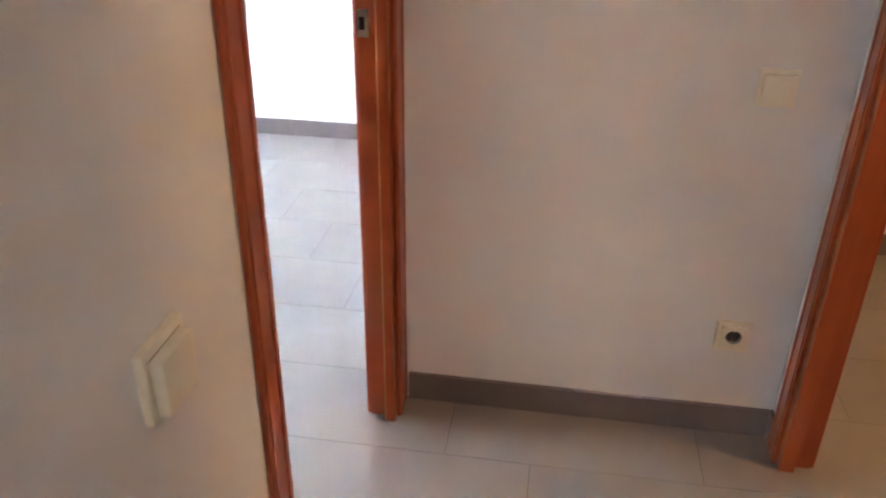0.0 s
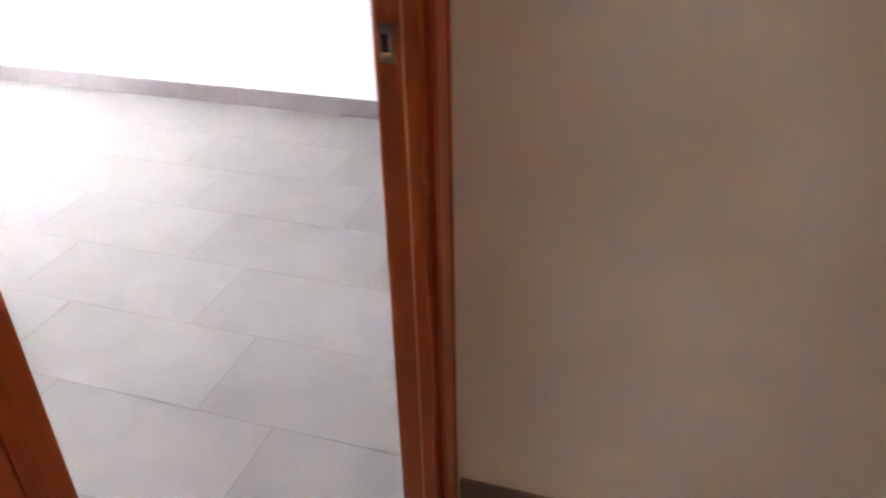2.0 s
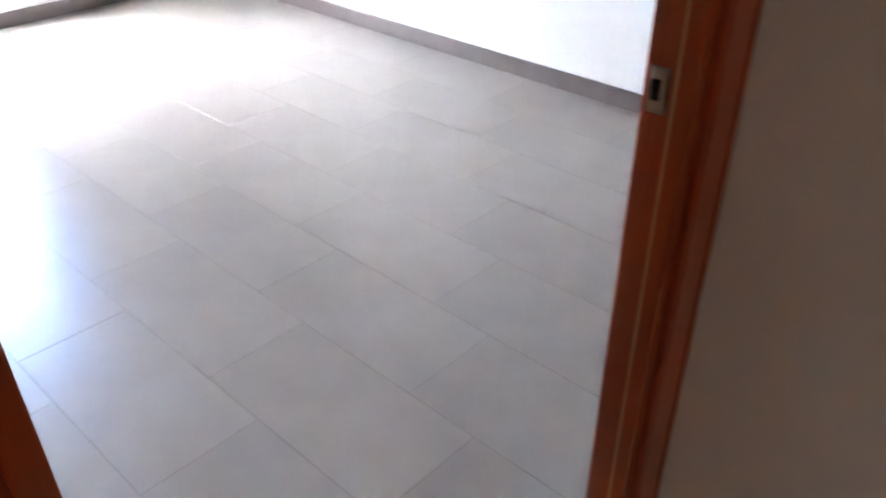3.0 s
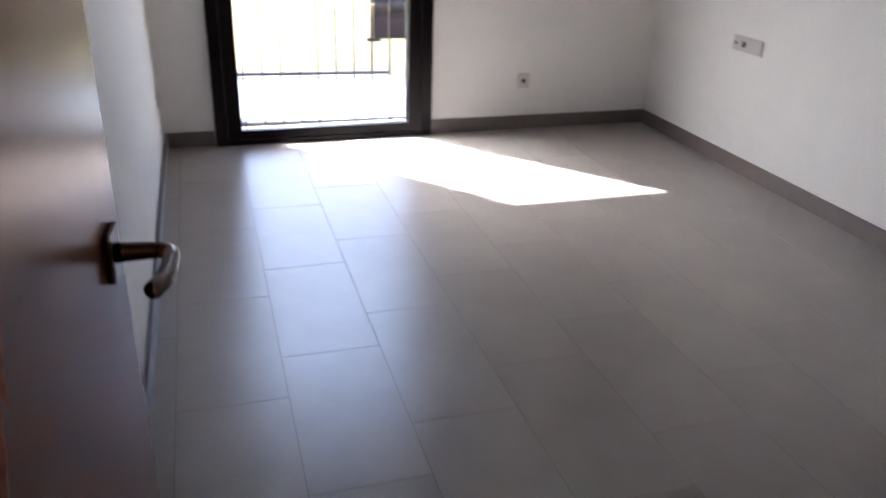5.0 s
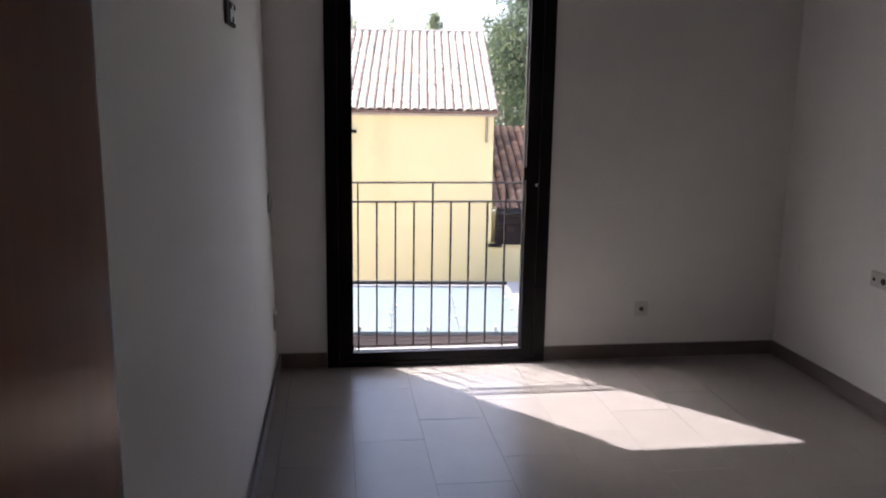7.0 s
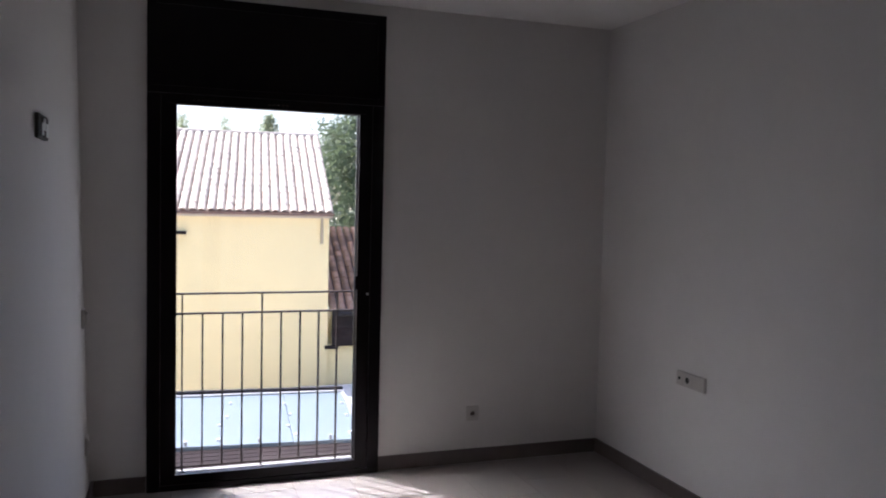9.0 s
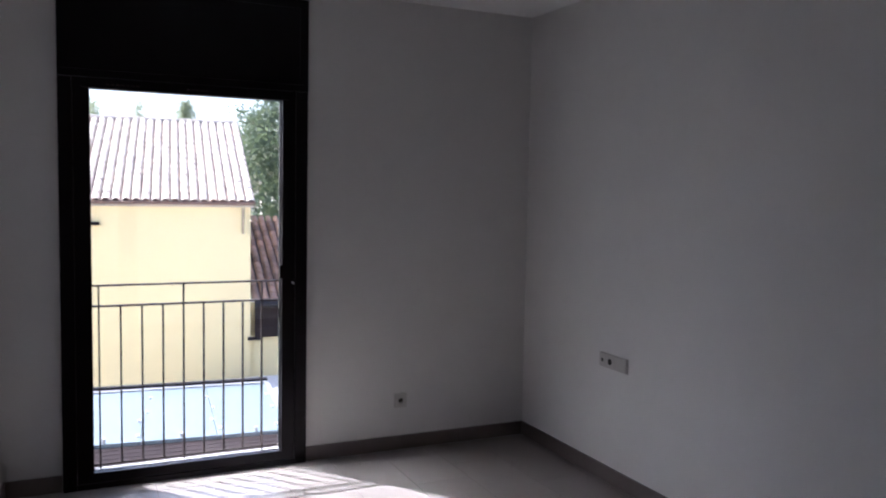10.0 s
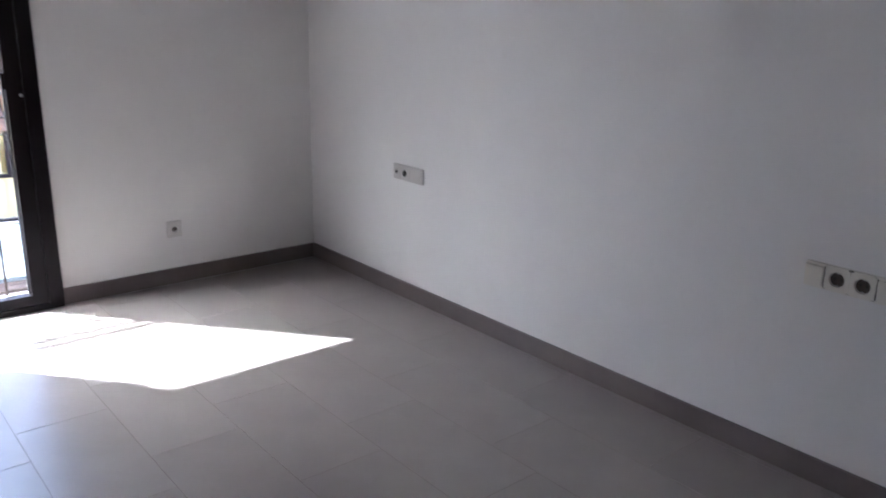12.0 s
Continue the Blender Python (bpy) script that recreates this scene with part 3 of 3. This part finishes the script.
part("ridge_tiles", bm, TERRA, house, "row of rounded ridge tiles")
part("eaves_board", B(-HU, 0.0, -0.09, 0.0, HZE + G0 - 0.11, HZE + G0 - 0.075), TERRA, house, "terracotta eaves course")
hw = part("window", B(-4.0, -2.93, 0.0, 0.03, 2.15, 4.12), WHITEPL, house, "white shuttered window")
part("lintel", B(-4.1, -2.66, -0.10, -0.001, 4.14, 4.20, 0.005), BOARD, hw, "dark brown lintel ledge")
part("sill", B(-4.0, -2.86, -0.08, -0.001, 2.02, 2.08, 0.005), BOARD, hw)
part("shutter", B(-3.95, -2.99, -0.03, -0.001, 2.15, 4.12, 0.004), WHITEPL, hw)
part("downpipe", cyl(bmesh.new(), (-0.20, -0.06, HZE + G0 - 0.60), (-0.20, -0.06, HZE + G0 - 0.12), 0.028), TAN2, house, "short grey pipe under the eaves")
tile_roof(roof, Matrix.Identity(4), 52, 15, 0.166, (0, 19), TERRA, 3)

annex = thing("outbuilding", "low yellow outbuilding with an old brown tiled roof", "house", (3.40, 16.03, -3.4), -6)
part("wall", B(-0.16, 9.0, 0.03, 4.5, 0, 2.05), YELLOW, annex, "yellow rendered wall")
# solid dark band stands in for the shadow and gutter under the eaves
part("fascia", B(-0.02, 9.0, -0.06, 0.05, 2.02, 2.70, 0.01), NEARBLACK, annex, "dark band for the shade and gutter under the eaves")
part("bracket", B(-0.16, 0.10, -0.14, -0.06, 1.98, 2.04, 0.01), NEARBLACK, annex)
ar_ = part("roof", B(0.0, 9.0, 0.0, 4.35, -0.06, 0.0), DARKCH, annex)
ar_.matrix_local = Matrix.Translation((0.0, -0.10, 2.70)) @ Matrix.Rotation(math.atan(0.33), 4, "X")
part("gutter", cyl(bmesh.new(), (0.0, -0.16, 2.66), (9.0, -0.16, 2.66), 0.06, seg=10), GUTTER, annex)
tile_roof(ar_, Matrix.Translation((4.0, 0, 0)), 24, 15, 0.17, (18, 24), TERRAD, 7)

# the lower terrace between the buildings
deck = thing("deck", "dark brown timber deck below the window", "deck", (0, 0, 0), kind="structure")
part("deck_base", B(-3.0, 3.5, 5.32, 7.70, -0.80, -0.68), NEARBLACK, deck)
ter = thing("skylight_roof", "flat roof of pale blue translucent sheets with white clips", "roof", (1.93, 8.53, -0.02), -5)
for i in range(9):
    x1 = 0.12 - i * 0.60
    part("sheet", B(x1 - 0.595, x1, -0.88, 0.86, -0.635, -0.60, 0.004), BLUE, ter)
part("support", B(-5.2, 0.12, -0.84, 0.90, -3.3, -0.64), RENDERW, ter, "rendered wall under the sheets")
part("gutter", B(-5.2, 0.16, 0.87, 0.93, -0.61, -0.555, 0.008), GUTTER, ter, "dark metal gutter")
part("flashing", B(-5.2, 0.16, 0.80, 0.868, -0.60, -0.585, 0.003), FLASH, ter)
part("side_flashing", B(0.121, 0.17, -0.88, 0.86, -0.64, -0.59, 0.006), FLASH, ter)
rc = random.Random(11)
for xx, n in ((-1.66, 5), (-1.06, 4), (-0.46, 4), (0.08, 3)):
    for j in range(n):
        x, y = xx + rc.uniform(-0.05, 0.05), -0.80 + 1.5 * (j + rc.uniform(0, 0.4)) / n
        part("clip", B(x - 0.013, x + 0.013, y - 0.018, y + 0.018, -0.5995, -0.580, 0.006), WHITEPL, ter, "small white clip")
for xx in (-1.36, -0.76, -0.16):
    part("clip", B(xx - 0.014, xx + 0.014, -0.865, -0.835, -0.5995, -0.56, 0.008), GREYPL, ter)
structure("pavement", B(2.3, 9.0, 6.0, 15.0, -3.4, -1.9), SILLST, "pale concrete terrace beside the skylight roof", "pavement")


# ---- trees ----
def tree(loc, height, spread, seed, label, base=0.3, clumps=70, fine=1.0, cone=False):
    """Trunk with limbs, and a crown of small leaves in clumps, with gaps."""
    r = random.Random(seed)
    t = thing("tree", label, "tree", loc, group="trees behind the houses")
    bm = bmesh.new()
    w0 = 0.05 if cone else 0.26
    cyl(bm, (0, 0, 0), (0.1, 0, height * 0.5), w0, w0 * 0.6, 10)
    cyl(bm, (0.1, 0, height * 0.5), (0.0, 0.1, height * 0.95), w0 * 0.6, 0.02, 8)
    centres = []
    for i in range(clumps):
        f = base + (1 - base) * r.random() ** 0.8
        rad = spread * math.sin(math.pi * min(1, (f - base) / (1 - base) * 0.8 + 0.18)) * r.uniform(0.35, 1.0)
        if cone:
            rad = spread * (1 - f) / (1 - base) * r.random() ** 0.5
        a = r.uniform(0, 6.283)
        c = Vector((rad * math.cos(a), rad * math.sin(a), height * f))
        centres.append(c)
        if i % 3 == 0 and not cone:
            cyl(bm, (0.05, 0, c.z - 0.5 - rad * 0.35), c, 0.05, 0.012, 5, False)
    part("trunk", bm, BARK, t)
    vs, fs = [], []
    for c in centres:
        s = r.uniform(0.35, 0.75) * fine
        for j in range(170 if not cone else 16):
            d = Vector((r.gauss(0, 0.5), r.gauss(0, 0.5), r.gauss(0, 0.42))) * s
            p = c + d
            u = Vector((r.uniform(-1, 1), r.uniform(-1, 1), r.uniform(-1, 1))).normalized()
            w = u.orthogonal().normalized()
            z = r.uniform(0.04, 0.085) if not cone else r.uniform(0.025, 0.05)
            k = len(vs)
            vs += [tuple(p - u * z), tuple(p + w * z * 0.55), tuple(p + u * z), tuple(p - w * z * 0.55)]
            fs.append((k, k + 1, k + 2, k + 3))
    me = bpy.data.meshes.new("crown")
    me.from_pydata(vs, [], fs)
    me.materials.append(PALELEAF if cone else LEAF)
    ob = new("crown", me)
    ob.parent = t
    tagged(ob, kind="stuff")
    return t


tree((6.35, 25.0, -3.4), 10.2, 2.3, 5, "tall leafy green tree behind the tiled houses", 0.10, 190)
tree((7.9, 28.0, -3.4), 11.0, 2.6, 6, "tall dense green tree with a ragged top", 0.10, 190)
tree((3.7, 29.0, -3.4), 7.62, 3.0, 8, "small pointed tree whose tip shows above the ridge", 0.3, 600, 0.45, True)
tree((0.9, 30.0, -3.4), 7.62, 2.2, 9, "thin sparse tree above the ridge", 0.3, 240, 0.45, True)
tree((2.4, 31.0, -3.4), 7.75, 1.8, 10, "thin sparse tree whose top barely clears the roof", 0.3, 220, 0.4, True)

# ---- floor tiles, deck boards ----
PX, PY, GAP = 0.295, 0.603, 0.0012
tile_meshes = {}


def tile_at(x0, x1, y0, y1, parent):
    key = (round(x1 - x0, 3), round(y1 - y0, 3))
    if key not in tile_meshes:
        tile_meshes[key] = mesh_of("tile", B(-key[0] / 2, key[0] / 2, -key[1] / 2, key[1] / 2, -0.004, 0.0, 0.0003), TILE)
    ob = new("tile", tile_meshes[key])
    ob.parent = parent
    ob.location = ((x0 + x1) / 2, (y0 + y1) / 2, 0)


for c in range(-13, 10):
    xa, xb = 0.365 + PX * (c - 1), 0.365 + PX * c
    if xb > W:
        xb = W
    if xb - xa < 0.03:
        continue
    ph = 2.70 + 0.205 * c
    for r in range(-14, 12):
        ya, yb = ph + PY * r, ph + PY * (r + 1)
        ya, yb = max(ya, -2.5), min(yb, 5.06)
        if yb - ya < 0.03 or (xb < -0.1 and ya > YR) or (xa > XE + 0.1 and yb < YC and ya > YO) or (xa > 1.95 and yb < YC) or (xb < -1.3 and yb < YO):
            continue
        tile_at(xa + GAP, xb - GAP, ya + GAP, yb - GAP, floor)
bme = mesh_of("board", B(-3.2, 3.2, -0.045, 0.045, 0, 0.03, 0.003), BOARD)
for i in range(24):
    ob = new("board", bme)
    ob.parent = deck
    ob.location = (0.2, 5.42 + i * 0.1, -0.68)
